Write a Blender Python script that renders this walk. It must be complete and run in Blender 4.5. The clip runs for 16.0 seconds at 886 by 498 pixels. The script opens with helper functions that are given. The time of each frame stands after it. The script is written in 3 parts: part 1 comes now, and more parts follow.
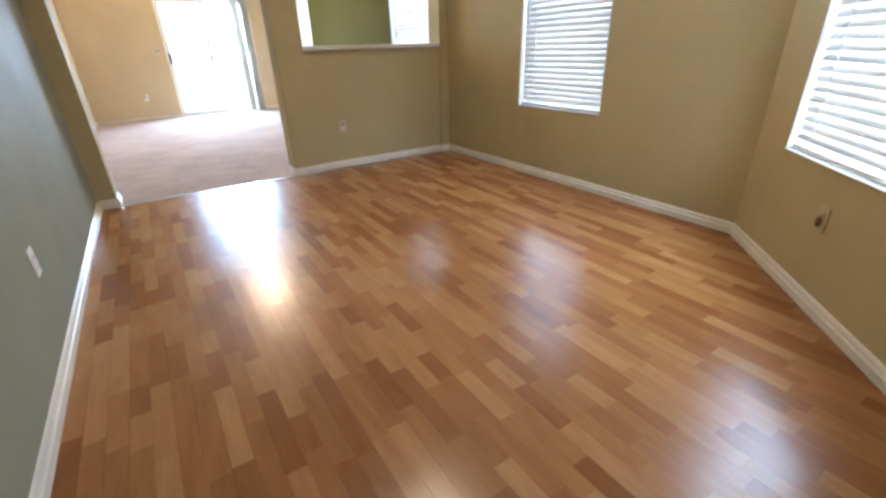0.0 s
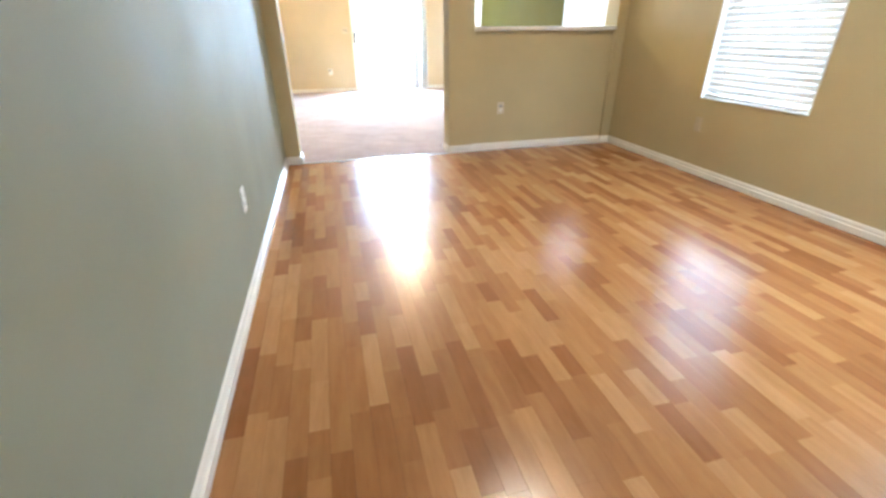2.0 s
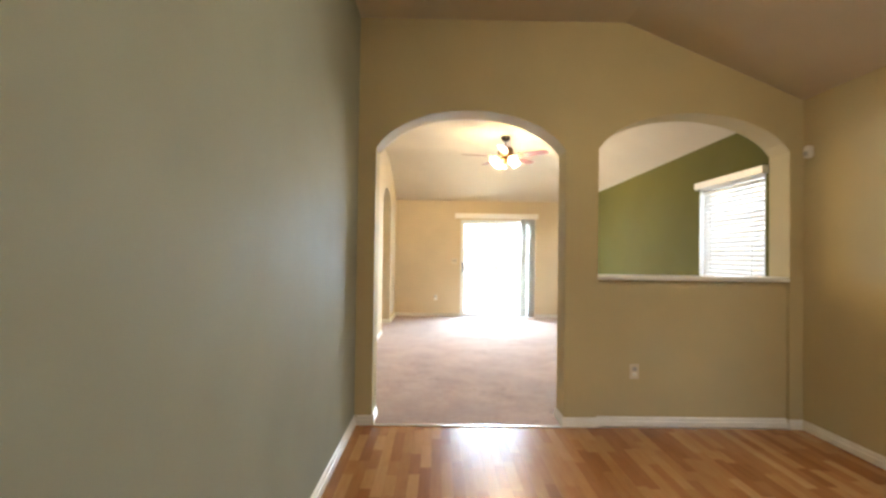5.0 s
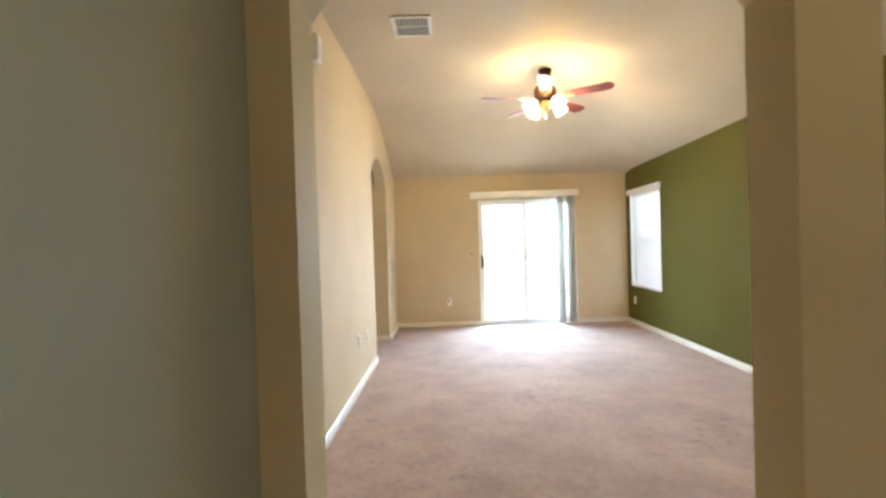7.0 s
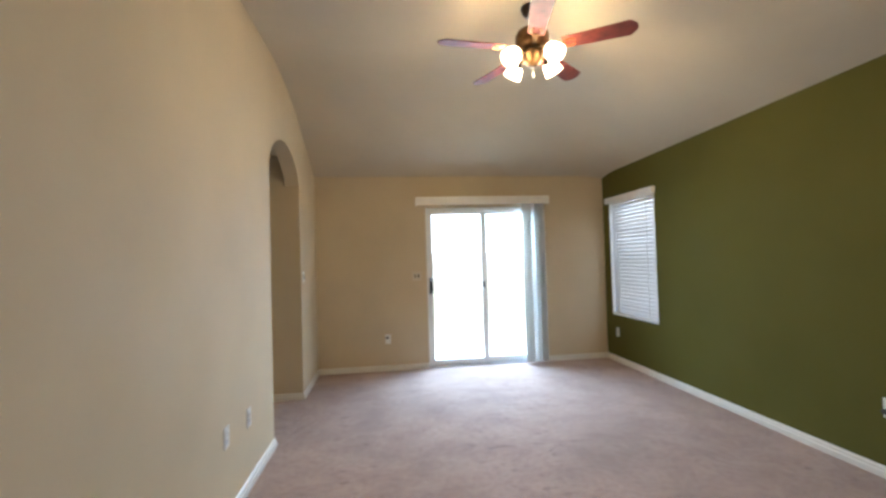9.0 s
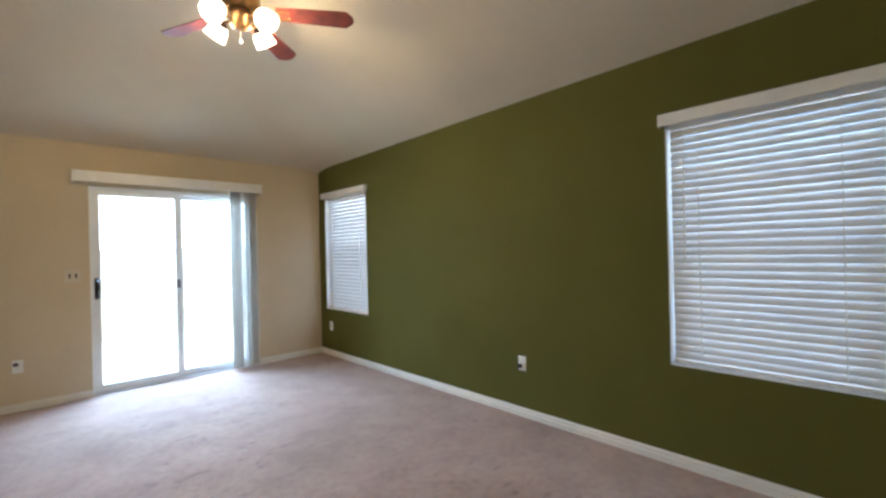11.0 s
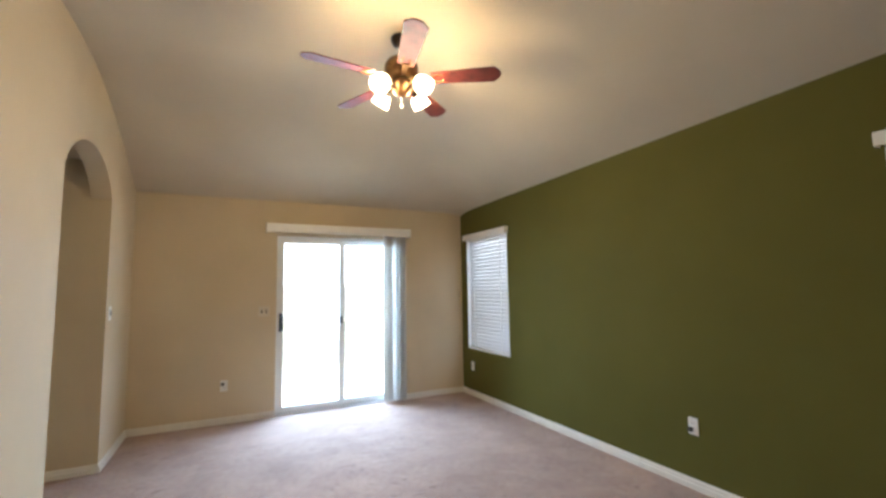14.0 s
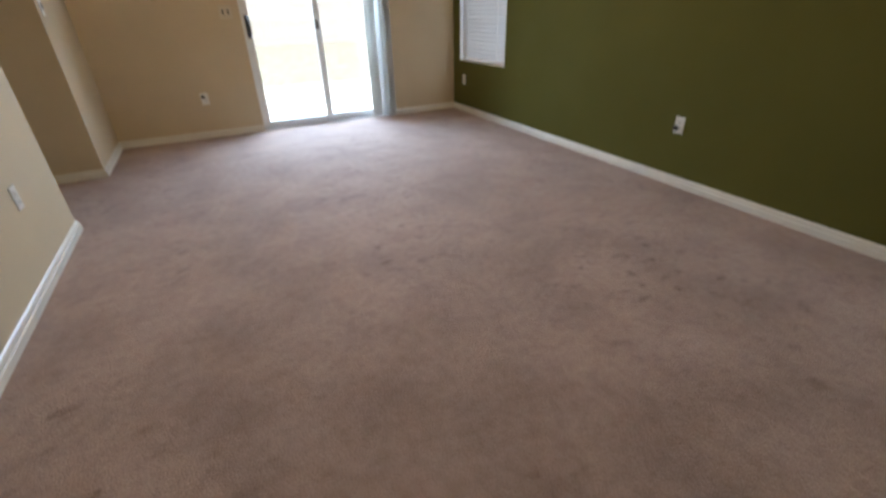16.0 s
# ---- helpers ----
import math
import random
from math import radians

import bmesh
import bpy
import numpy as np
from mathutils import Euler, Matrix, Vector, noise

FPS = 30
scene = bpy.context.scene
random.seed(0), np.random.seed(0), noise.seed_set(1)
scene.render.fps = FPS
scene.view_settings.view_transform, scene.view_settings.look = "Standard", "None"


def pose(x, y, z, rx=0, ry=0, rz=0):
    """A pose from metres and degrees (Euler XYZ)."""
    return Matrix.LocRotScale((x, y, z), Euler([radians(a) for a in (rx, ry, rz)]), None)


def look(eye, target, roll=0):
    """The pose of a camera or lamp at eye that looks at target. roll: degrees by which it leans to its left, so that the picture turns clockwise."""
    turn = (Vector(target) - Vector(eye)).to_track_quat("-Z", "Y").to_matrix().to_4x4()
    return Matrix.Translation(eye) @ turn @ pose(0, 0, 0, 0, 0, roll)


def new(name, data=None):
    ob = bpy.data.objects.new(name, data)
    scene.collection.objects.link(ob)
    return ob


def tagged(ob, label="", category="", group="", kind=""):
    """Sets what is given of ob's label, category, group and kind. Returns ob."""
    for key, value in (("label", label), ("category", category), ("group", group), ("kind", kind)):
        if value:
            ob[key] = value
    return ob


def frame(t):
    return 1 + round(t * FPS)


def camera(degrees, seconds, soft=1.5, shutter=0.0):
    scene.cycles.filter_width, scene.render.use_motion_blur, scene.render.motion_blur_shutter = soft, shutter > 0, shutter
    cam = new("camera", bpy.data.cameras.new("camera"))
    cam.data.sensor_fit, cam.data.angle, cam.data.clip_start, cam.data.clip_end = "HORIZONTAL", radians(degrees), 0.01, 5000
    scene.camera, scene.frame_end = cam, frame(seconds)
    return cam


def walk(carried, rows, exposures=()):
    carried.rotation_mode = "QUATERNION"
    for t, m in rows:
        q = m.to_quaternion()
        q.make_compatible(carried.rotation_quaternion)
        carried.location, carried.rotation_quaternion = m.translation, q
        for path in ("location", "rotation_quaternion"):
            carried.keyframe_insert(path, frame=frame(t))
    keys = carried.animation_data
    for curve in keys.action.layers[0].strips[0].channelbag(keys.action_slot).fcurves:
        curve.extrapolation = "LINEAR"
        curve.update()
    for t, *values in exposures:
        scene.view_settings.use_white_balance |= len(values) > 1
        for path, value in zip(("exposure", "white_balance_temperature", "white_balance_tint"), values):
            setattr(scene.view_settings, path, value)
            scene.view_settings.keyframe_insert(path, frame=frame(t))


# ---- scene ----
# exposure in stops and white balance along the walk
EXPO = [(0.0, 2.8, 5650, 11), (0.6, 3.2, 5650, 11), (1.2, 3.4, 5600, 10), (2.5, 3.65, 5500, 7), (3.5, 3.35, 6050, 10), (4.5, 2.9, 6400, 10), (5.0, 2.8, 6450, 11), (7.5, 2.2, 5950, 11), (8.5, 1.7, 5750, 11), (9.0, 1.5, 5700, 12), (10.0, 1.3, 5550, 12), (12.5, 2.1, 5450, 10), (14.0, 1.6, 5750, 13), (14.5, 1.6, 5850, 13), (15.5, 1.45, 5750, 13), (16.0, 1.2, 6000, 15)]
cam = camera(91.4, 16.0, soft=2.7, shutter=0.3)
PATH = [
    (0, (0.53, -4.32, 1.136), (1.507, -2.797, 0.284), -1.7),
    (0.5, (0.527, -4.317, 1.122), (1.476, -2.836, 0.171), -1.2),
    (1, (0.518, -4.314, 1.119), (1.455, -2.812, 0.188), -1.4),
    (1.5, (0.49, -4.298, 1.12), (1.237, -2.687, 0.201), -1.2),
    (2, (0.454, -4.289, 1.109), (0.886, -2.552, 0.216), -0.6),
    (2.5, (0.451, -4.312, 1.138), (0.693, -2.463, 0.416), -0.5),
    (3, (0.451, -4.321, 1.254), (0.57, -2.339, 1.018), -1.1),
    (3.5, (0.472, -4.326, 1.287), (0.566, -2.328, 1.253), -0.8),
    (4, (0.49, -4.11, 1.283), (0.577, -2.112, 1.31), -0.3),
    (4.5, (0.534, -3.777, 1.258), (0.627, -1.779, 1.239), -1.0),
    (5, (0.63, -3.314, 1.299), (0.647, -1.314, 1.327), 0.8),
    (5.2, (0.625, -3.091, 1.282), (0.601, -1.091, 1.301), 1.0),
    (7.3, (0.573, -0.957, 1.359), (0.548, 1.043, 1.338), -1.9),
    (7.5, (0.569, -0.746, 1.361), (0.506, 1.253, 1.344), -0.9),
    (8, (0.54, -0.333, 1.36), (0.471, 1.665, 1.36), -0.7),
    (8.5, (0.529, 0.026, 1.397), (0.643, 2.023, 1.393), -2.8),
    (9, (0.594, 0.32, 1.381), (0.847, 2.303, 1.43), -1.7),
    (9.5, (0.62, 0.458, 1.372), (1.219, 2.366, 1.412), -1.3),
    (10, (0.624, 0.506, 1.343), (1.643, 2.226, 1.389), -2.2),
    (10.2, (0.639, 0.496, 1.333), (1.82, 2.109, 1.365), -2.0),
    (12.3, (0.705, 0.43, 1.366), (2.135, 1.828, 1.361), -1.2),
    (12.5, (0.703, 0.456, 1.36), (1.985, 1.991, 1.359), -1.2),
    (13, (0.648, 0.504, 1.355), (1.608, 2.258, 1.336), -1.3),
    (13.5, (0.624, 0.517, 1.358), (1.488, 2.321, 1.348), -1.1),
    (14, (0.621, 0.516, 1.39), (1.494, 2.306, 1.577), -1.0),
    (14.5, (0.616, 0.503, 1.428), (1.501, 2.271, 1.732), -0.8),
    (15, (0.607, 0.497, 1.379), (1.498, 2.28, 1.549), -0.2),
    (15.5, (0.648, 0.531, 1.284), (1.5, 2.28, 0.822), -1.3),
    (16, (0.642, 0.562, 1.176), (1.423, 2.124, 0.201), -1.3),
]
walk(cam, [(t, look(e, g, r)) for t, e, g, r in PATH], exposures=EXPO)

# ---- world, sun and exposure: bright hazy midday outside, sun high in the west ----
world = bpy.data.worlds.new("sky")
scene.world = world
world.use_nodes = True
wn = world.node_tree
sky = wn.nodes.new("ShaderNodeTexSky")
sky.sky_type, sky.sun_disc = "NISHITA", False
sky.sun_elevation, sky.sun_rotation, sky.dust_density = radians(52), radians(249), 3.0
wn.nodes["Background"].inputs[1].default_value = 0.15
wn.links.new(sky.outputs[0], wn.nodes["Background"].inputs[0])
sun = new("sun", bpy.data.lights.new("sun", "SUN"))
sun.data.energy, sun.data.angle, sun.data.color = 5.0, radians(0.6), (1.0, 0.95, 0.88)
sun.matrix_world = look((-13, -5, 18), (0, 0, 0))


# ---- materials ----
def shader(name):
    m = bpy.data.materials.new(name)
    m.use_nodes = True
    return m, m.node_tree, m.node_tree.nodes["Principled BSDF"]


def node(nt, kind, **inputs):
    n = nt.nodes.new("ShaderNode" + kind)
    for key, value in inputs.items():
        n.inputs[key.replace("_", " ")].default_value = value
    return n


def noise_of(nt, scale, detail=4.0, stretch=None):
    """Noise in object-space metres."""
    tc = node(nt, "TexCoord")
    out = tc.outputs["Object"]
    if stretch:
        mp = node(nt, "Mapping")
        mp.inputs["Scale"].default_value = stretch
        nt.links.new(out, mp.inputs[0])
        out = mp.outputs[0]
    n = node(nt, "TexNoise", Scale=scale, Detail=detail)
    nt.links.new(out, n.inputs["Vector"])
    return n.outputs["Fac"]


def ramp(nt, fac, stops):
    r = node(nt, "ValToRGB")
    while len(r.color_ramp.elements) < len(stops):
        r.color_ramp.elements.new(0.5)
    for e, (p, c) in zip(r.color_ramp.elements, stops):
        e.position, e.color = p, (*c, 1)
    nt.links.new(fac, r.inputs[0])
    return r.outputs[0]


def bump(nt, b, fac, strength, distance):
    n = node(nt, "Bump", Strength=strength, Distance=distance)
    nt.links.new(fac, n.inputs["Height"])
    nt.links.new(n.outputs[0], b.inputs["Normal"])


def mixed(nt, a, b, fac, mode="MIX"):
    n = nt.nodes.new("ShaderNodeMix")
    n.data_type, n.blend_type = "RGBA", mode
    for value, slot in ((fac, 0), (a, 6), (b, 7)):
        if isinstance(value, (int, float)):
            n.inputs[slot].default_value = value
        elif isinstance(value, tuple):
            n.inputs[slot].default_value = (*value, 1)
        else:
            nt.links.new(value, n.inputs[slot])
    return n.outputs[2]


def paint(name, col, rough=0.6, texture=0.25, wear=0.06, gloss=0.4):
    """Wall paint over a rolled, lightly textured plaster."""
    m, nt, b = shader(name)
    lo, hi = tuple(c * (1 - wear) for c in col), tuple(min(1, c * (1 + wear)) for c in col)
    nt.links.new(ramp(nt, noise_of(nt, 1.3, 6), [(0.3, lo), (0.7, hi)]), b.inputs["Base Color"])
    nt.links.new(ramp(nt, noise_of(nt, 3.0, 3), [(0.3, (rough - .06,) * 3), (0.7, (rough + .06,) * 3)]), b.inputs["Roughness"])
    b.inputs["Specular IOR Level"].default_value = gloss
    bump(nt, b, noise_of(nt, 70, 3), texture, 0.004)
    return m


def plain(name, col, rough=0.4, metal=0.0, wear=0.05, scale=8.0):
    m, nt, b = shader(name)
    lo, hi = tuple(c * (1 - wear) for c in col), tuple(min(1, c * (1 + wear)) for c in col)
    nt.links.new(ramp(nt, noise_of(nt, scale, 4), [(0.3, lo), (0.7, hi)]), b.inputs["Base Color"])
    b.inputs["Roughness"].default_value, b.inputs["Metallic"].default_value = rough, metal
    return m


def laminate(name, source):
    """Printed beech strips under a satin wear layer; each strip has its own tone."""
    m, nt, b = shader(name)
    info = node(nt, source)
    rnd = info.outputs["Random"] if source == "ObjectInfo" else info.outputs["Random Per Island"]
    tone = ramp(nt, rnd, [(0.0, (.285, .110, .034)), (0.25, (.345, .150, .048)), (0.55, (.41, .189, .064)), (0.8, (.46, .226, .080)), (1.0, (.515, .276, .110))])
    geo = node(nt, "NewGeometry")
    shift = node(nt, "VectorMath")
    shift.operation = "MULTIPLY_ADD"
    shift.inputs[1].default_value = (15, 2.4, 1)
    nt.links.new(geo.outputs["Position"], shift.inputs[0])
    nt.links.new(rnd, shift.inputs[2])
    grain = node(nt, "TexNoise", Scale=2.2, Detail=7.0, Roughness=0.62)
    nt.links.new(shift.outputs[0], grain.inputs["Vector"])
    wood = mixed(nt, tone, ramp(nt, grain.outputs["Fac"], [(0.30, (.74, .66, .58)), (0.62, (1.0, 1.0, 1.0))]), 0.6, "MULTIPLY")
    nt.links.new(wood, b.inputs["Base Color"])
    n2 = node(nt, "TexNoise", Scale=1.7, Detail=5.0)
    nt.links.new(geo.outputs["Position"], n2.inputs["Vector"])
    nt.links.new(ramp(nt, n2.outputs["Fac"], [(0.3, (.21,) * 3), (0.7, (.27,) * 3)]), b.inputs["Roughness"])
    b.inputs["IOR"].default_value = 1.5
    return m


def carpet_material():
    m, nt, b = shader("cut pile carpet")
    broad = ramp(nt, noise_of(nt, 1.1, 5), [(0.32, (.45, .314, .246)), (0.68, (.60, .43, .345))])
    patch = ramp(nt, noise_of(nt, 3.4, 6), [(0.35, (.80, .76, .74)), (0.60, (1, 1, 1))])
    broad = mixed(nt, broad, patch, 0.8, "MULTIPLY")
    tuft = ramp(nt, noise_of(nt, 190, 2), [(0.3, (.78, .76, .75)), (0.65, (1, 1, 1))])
    col = mixed(nt, broad, tuft, 0.8, "MULTIPLY")
    scuff = ramp(nt, noise_of(nt, 22, 5), [(0.36, (.76, .73, .71)), (0.58, (1, 1, 1))])
    col = mixed(nt, col, scuff, 0.5, "MULTIPLY")
    marks = ramp(nt, noise_of(nt, 9, 4, (1.0, 1.7, 1)), [(0.60, (1, 1, 1)), (0.67, (.62, .58, .56))])
    where = ramp(nt, noise_of(nt, 0.9, 2), [(0.42, (0, 0, 0)), (0.62, (1, 1, 1))])
    nt.links.new(mixed(nt, col, mixed(nt, col, marks, 1.0, "MULTIPLY"), where), b.inputs["Base Color"])
    b.inputs["Roughness"].default_value = 0.95
    b.inputs["Sheen Weight"].default_value = 0.25
    bump(nt, b, noise_of(nt, 140, 3), 0.9, 0.008)
    return m


def glass_material():
    m, nt, b = shader("window glass")
    nt.nodes.remove(b)
    clear, gloss = node(nt, "BsdfTransparent"), node(nt, "BsdfGlossy", Roughness=0.02)
    facing, fifth, fres = node(nt, "LayerWeight"), node(nt, "Math"), node(nt, "Math")
    fifth.operation, fres.operation = "POWER", "MULTIPLY_ADD"
    fifth.inputs[1].default_value, fres.inputs[1].default_value, fres.inputs[2].default_value = 5.0, 0.9, 0.035
    nt.links.new(facing.outputs["Facing"], fifth.inputs[0])
    nt.links.new(fifth.outputs[0], fres.inputs[0])
    clear.inputs[0].default_value = (.93, .95, .94, 1)
    mx = node(nt, "MixShader")
    nt.links.new(fres.outputs[0], mx.inputs[0])
    nt.links.new(clear.outputs[0], mx.inputs[1])
    nt.links.new(gloss.outputs[0], mx.inputs[2])
    nt.links.new(mx.outputs[0], nt.nodes["Material Output"].inputs[0])
    return m


def veil(name, col, clear, translucent=0.0):
    """Thin sheet that lets light through: vinyl slats and vanes."""
    m, nt, b = shader(name)
    b.inputs["Base Color"].default_value = (*col, 1)
    b.inputs["Roughness"].default_value = 0.45
    out = b.outputs[0]
    for kind, amount in (("BsdfTranslucent", translucent), ("BsdfTransparent", clear)):
        if amount:
            other, mx = node(nt, kind), node(nt, "MixShader", Fac=amount)
            if kind == "BsdfTranslucent":
                other.inputs[0].default_value = (*col, 1)
            nt.links.new(out, mx.inputs[1])
            nt.links.new(other.outputs[0], mx.inputs[2])
            out = mx.outputs[0]
    nt.links.new(out, nt.nodes["Material Output"].inputs[0])
    return m


def glow(name, col, strength, clear=0.0):
    """Lit glass; clear is the share of light that passes straight through it."""
    m, nt, b = shader(name)
    b.inputs["Base Color"].default_value = (.85, .82, .75, 1)
    b.inputs["Roughness"].default_value = 0.3
    b.inputs["Emission Color"].default_value = (*col, 1)
    b.inputs["Emission Strength"].default_value = strength
    if clear:
        mx, through_glass = node(nt, "MixShader", Fac=clear), node(nt, "BsdfTransparent")
        nt.links.new(b.outputs[0], mx.inputs[1])
        nt.links.new(through_glass.outputs[0], mx.inputs[2])
        nt.links.new(mx.outputs[0], nt.nodes["Material Output"].inputs[0])
    return m


TAN = paint("tan wall paint", (.505, .424, .238), rough=0.75, texture=0.14, gloss=0.22)
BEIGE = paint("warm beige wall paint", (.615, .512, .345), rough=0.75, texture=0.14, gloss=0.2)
GREEN = paint("olive green wall paint", (.114, .107, .027), rough=0.8, gloss=0.06)
SAGE = paint("grey green satin wall paint", (.307, .317, .240), rough=0.66, texture=0.08, gloss=0.13)
CEIL = paint("ceiling paint", (.57, .50, .375), rough=0.8, texture=0.5)
TRIM = plain("cream white trim paint", (.78, .75, .67), 0.35)
WHITE = plain("white plastic", (.82, .81, .77), 0.35)
VINYL = plain("white vinyl frame", (.80, .82, .82), 0.4)
SLAT = veil("white blind slat", (.69, .70, .71), 0, 0.02)
VANE = veil("pale vinyl vane", (.86, .84, .80), 0, 0.24)
GLASS = glass_material()
BLACK = plain("black handle", (.015, .015, .016), 0.35)
ALU = plain("brushed aluminium", (.62, .63, .63), 0.35, 0.9)
TANPLATE = plain("ivory plastic", (.50, .43, .29), 0.4)
TANPALE = plain("pale ivory plastic", (.62, .55, .42), 0.4)
GREYP = plain("grey plastic", (.38, .38, .37), 0.4)
LATCHGREY = plain("dark grey latch plastic", (.16, .16, .165), 0.4)
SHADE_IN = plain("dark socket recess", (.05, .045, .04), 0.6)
BROWN = plain("brown printed patch", (.37, .27, .23), 0.4, wear=0.45, scale=55)
DARKP = plain("dark printed patch", (.15, .13, .13), 0.4, wear=0.5, scale=70)
BLUEP = plain("pale blue printed patch", (.45, .47, .58), 0.35, wear=0.2, scale=40)
BROWNP = plain("brown plug plastic", (.24, .16, .085), 0.4)
BRONZE = plain("antique brass", (.20, .115, .05), 0.32, 0.85, 0.35, 22)
DARKBRASS = plain("dark brass", (.05, .03, .018), 0.35, 0.7, 0.3, 20)
CHERRY = plain("cherry wood blade", (.15, .030, .020), 0.5, wear=0.35, scale=14)
LAMPGLASS = glow("lit frosted glass", (1.0, .74, .42), 3.0, 0.6)
DOMEGLASS = glow("lit dome glass", (1.0, .82, .58), 12.0)
STRIPS, STRIPS_FAR = laminate("laminate strip", "ObjectInfo"), laminate("laminate strip far", "NewGeometry")
SUBFLOOR = plain("dark underlay", (.09, .045, .02), 0.8)
CARPET = carpet_material()
CONCRETE = plain("patio concrete", (.60, .58, .54), 0.85, wear=0.12, scale=3)
GRASS = plain("dry lawn", (.27, .27, .19), 0.9, wear=0.4, scale=6)
FENCE = plain("pale fence board", (.62, .57, .50), 0.85, wear=0.2, scale=5)

# ---- plan, in metres: the arch wall stands on y = 0, dining room south of it, living room north ----
EAST_D, EAST_L, WEST_L, NORTH = 3.442, 3.50, -0.295, 5.845
THICK = 0.21                      # arch wall
FLAT_D, PLATE_D, BREAK_D = 3.12, 2.54, 2.05
FLAT_L, PLATE_L, RISE = 3.07, 2.455, 0.43
LEAN = 0.014                      # the east plate climbs a little towards the arch wall
RUN = (FLAT_L - PLATE_L) / RISE
BAY = (EAST_D, -3.20)             # where the slanted bay wall starts
BAYDIR = (-0.712, -0.702)
BAYLEN, SOUTH = 1.85, -6.2


# ---- mesh helpers ----
def finish(name, bm, material, parent=None, label="", smooth=False):
    bmesh.ops.recalc_face_normals(bm, faces=bm.faces[:])
    me = bpy.data.meshes.new(name)
    bm.to_mesh(me)
    bm.free()
    me.materials.append(material)
    if smooth:
        for p in me.polygons:
            p.use_smooth = True
    ob = new(name, me)
    ob.parent = parent
    if label:
        ob["label"] = label
    return ob


def part(name, bm, material, parent, label="", smooth=False):
    return finish(name, bm, material, parent, label, smooth)


def thing(name, m, label, category, group=""):
    ob = new(name)
    ob.empty_display_size = 0.05
    ob.matrix_basis = m
    return tagged(ob, label, category, group)


def structure(name, bm, material, label="", smooth=False):
    return tagged(finish(name, bm, material, smooth=smooth), label, kind="structure")


def block(a, b, bevel=0.0, bm=None):
    """A box between two corners, its edges rounded."""
    own = bmesh.new()
    bmesh.ops.create_cube(own, size=1)
    for v in own.verts:
        v.co = Vector([(a[i] + b[i]) / 2 + v.co[i] * (b[i] - a[i]) for i in range(3)])
    if bevel:
        bmesh.ops.bevel(own, geom=own.edges[:], offset=bevel, segments=2, affect="EDGES")
    if bm is None:
        return own
    join(bm, own)
    return bm


def join(bm, other):
    me = bpy.data.meshes.new("joined")
    other.to_mesh(me)
    other.free()
    bm.from_mesh(me)
    bpy.data.meshes.remove(me)


def lathe(profile, steps=24, bm=None):
    """A turned shape: rows of (radius, z)."""
    bm = bm or bmesh.new()
    rings = [[bm.verts.new((r * math.cos(a), r * math.sin(a), z)) for a in (math.tau * k / steps for k in range(steps))] for r, z in profile]
    for lo, hi in zip(rings, rings[1:]):
        for k in range(steps):
            bm.faces.new((lo[k], lo[(k + 1) % steps], hi[(k + 1) % steps], hi[k]))
    bm.faces.new(rings[0][::-1])
    bm.faces.new(rings[-1])
    return bm


def rod(points, radius, steps=8):
    """A round bar along points."""
    bm = bmesh.new()
    rings = []
    for i, p in enumerate(points):
        way = Vector(points[min(i + 1, len(points) - 1)]) - Vector(points[max(i - 1, 0)])
        q = way.to_track_quat("Z", "Y")
        rings.append([bm.verts.new(Vector(p) + q @ Vector((radius * math.cos(a), radius * math.sin(a), 0))) for a in (math.tau * k / steps for k in range(steps))])
    for lo, hi in zip(rings, rings[1:]):
        for k in range(steps):
            bm.faces.new((lo[k], lo[(k + 1) % steps], hi[(k + 1) % steps], hi[k]))
    bm.faces.new(rings[0][::-1])
    bm.faces.new(rings[-1])
    return bm


def outline(points, depth, bevel=0.0):
    """A flat outline in x and z, extruded along y by depth."""
    bm = bmesh.new()
    f = bm.faces.new([bm.verts.new((x, 0, z)) for x, z in points])
    top = bmesh.ops.extrude_face_region(bm, geom=[f])
    bmesh.ops.translate(bm, verts=[v for v in top["geom"] if isinstance(v, bmesh.types.BMVert)], vec=(0, depth, 0))
    if bevel:
        bmesh.ops.bevel(bm, geom=bm.edges[:], offset=bevel, segments=2, affect="EDGES")
    return bm


def wall_mesh(columns, d0, d1, place):
    """A wall with openings. columns: (u0, u1, spans); a span is (low at u0, low at u1, high at u0, high at u1)."""
    bm = bmesh.new()

    def quad(*pts):
        vs = [bm.verts.new(place(*p)) for p in pts]
        if len({tuple(round(c, 5) for c in v.co) for v in vs}) > 2:
            bm.faces.new(vs)

    def jamb(u, spans):
        for lo, hi in spans:
            quad((u, lo, d0), (u, hi, d0), (u, hi, d1), (u, lo, d1))

    def minus(a, b):
        out = []
        for lo, hi in a:
            bits = [(lo, hi)]
            for l2, h2 in b:
                bits = [x for l, h in bits for x in ((l, min(h, l2)), (max(l, h2), h)) if x[1] - x[0] > 1e-5]
            out += bits
        return out

    before = []
    for u0, u1, spans in columns:
        left = [(a, c) for a, b, c, d in spans]
        jamb(u0, minus(before, left) + minus(left, before))
        for a, b, c, d in spans:
            for depth in (d0, d1):
                quad((u0, a, depth), (u1, b, depth), (u1, d, depth), (u0, c, depth))
            for p, q in ((a, b), (c, d)):
                quad((u0, p, d0), (u1, q, d0), (u1, q, d1), (u0, p, d1))
        before = [(b, d) for a, b, c, d in spans]
    jamb(columns[-1][1], before)
    bmesh.ops.remove_doubles(bm, verts=bm.verts[:], dist=1e-5)
    return bm


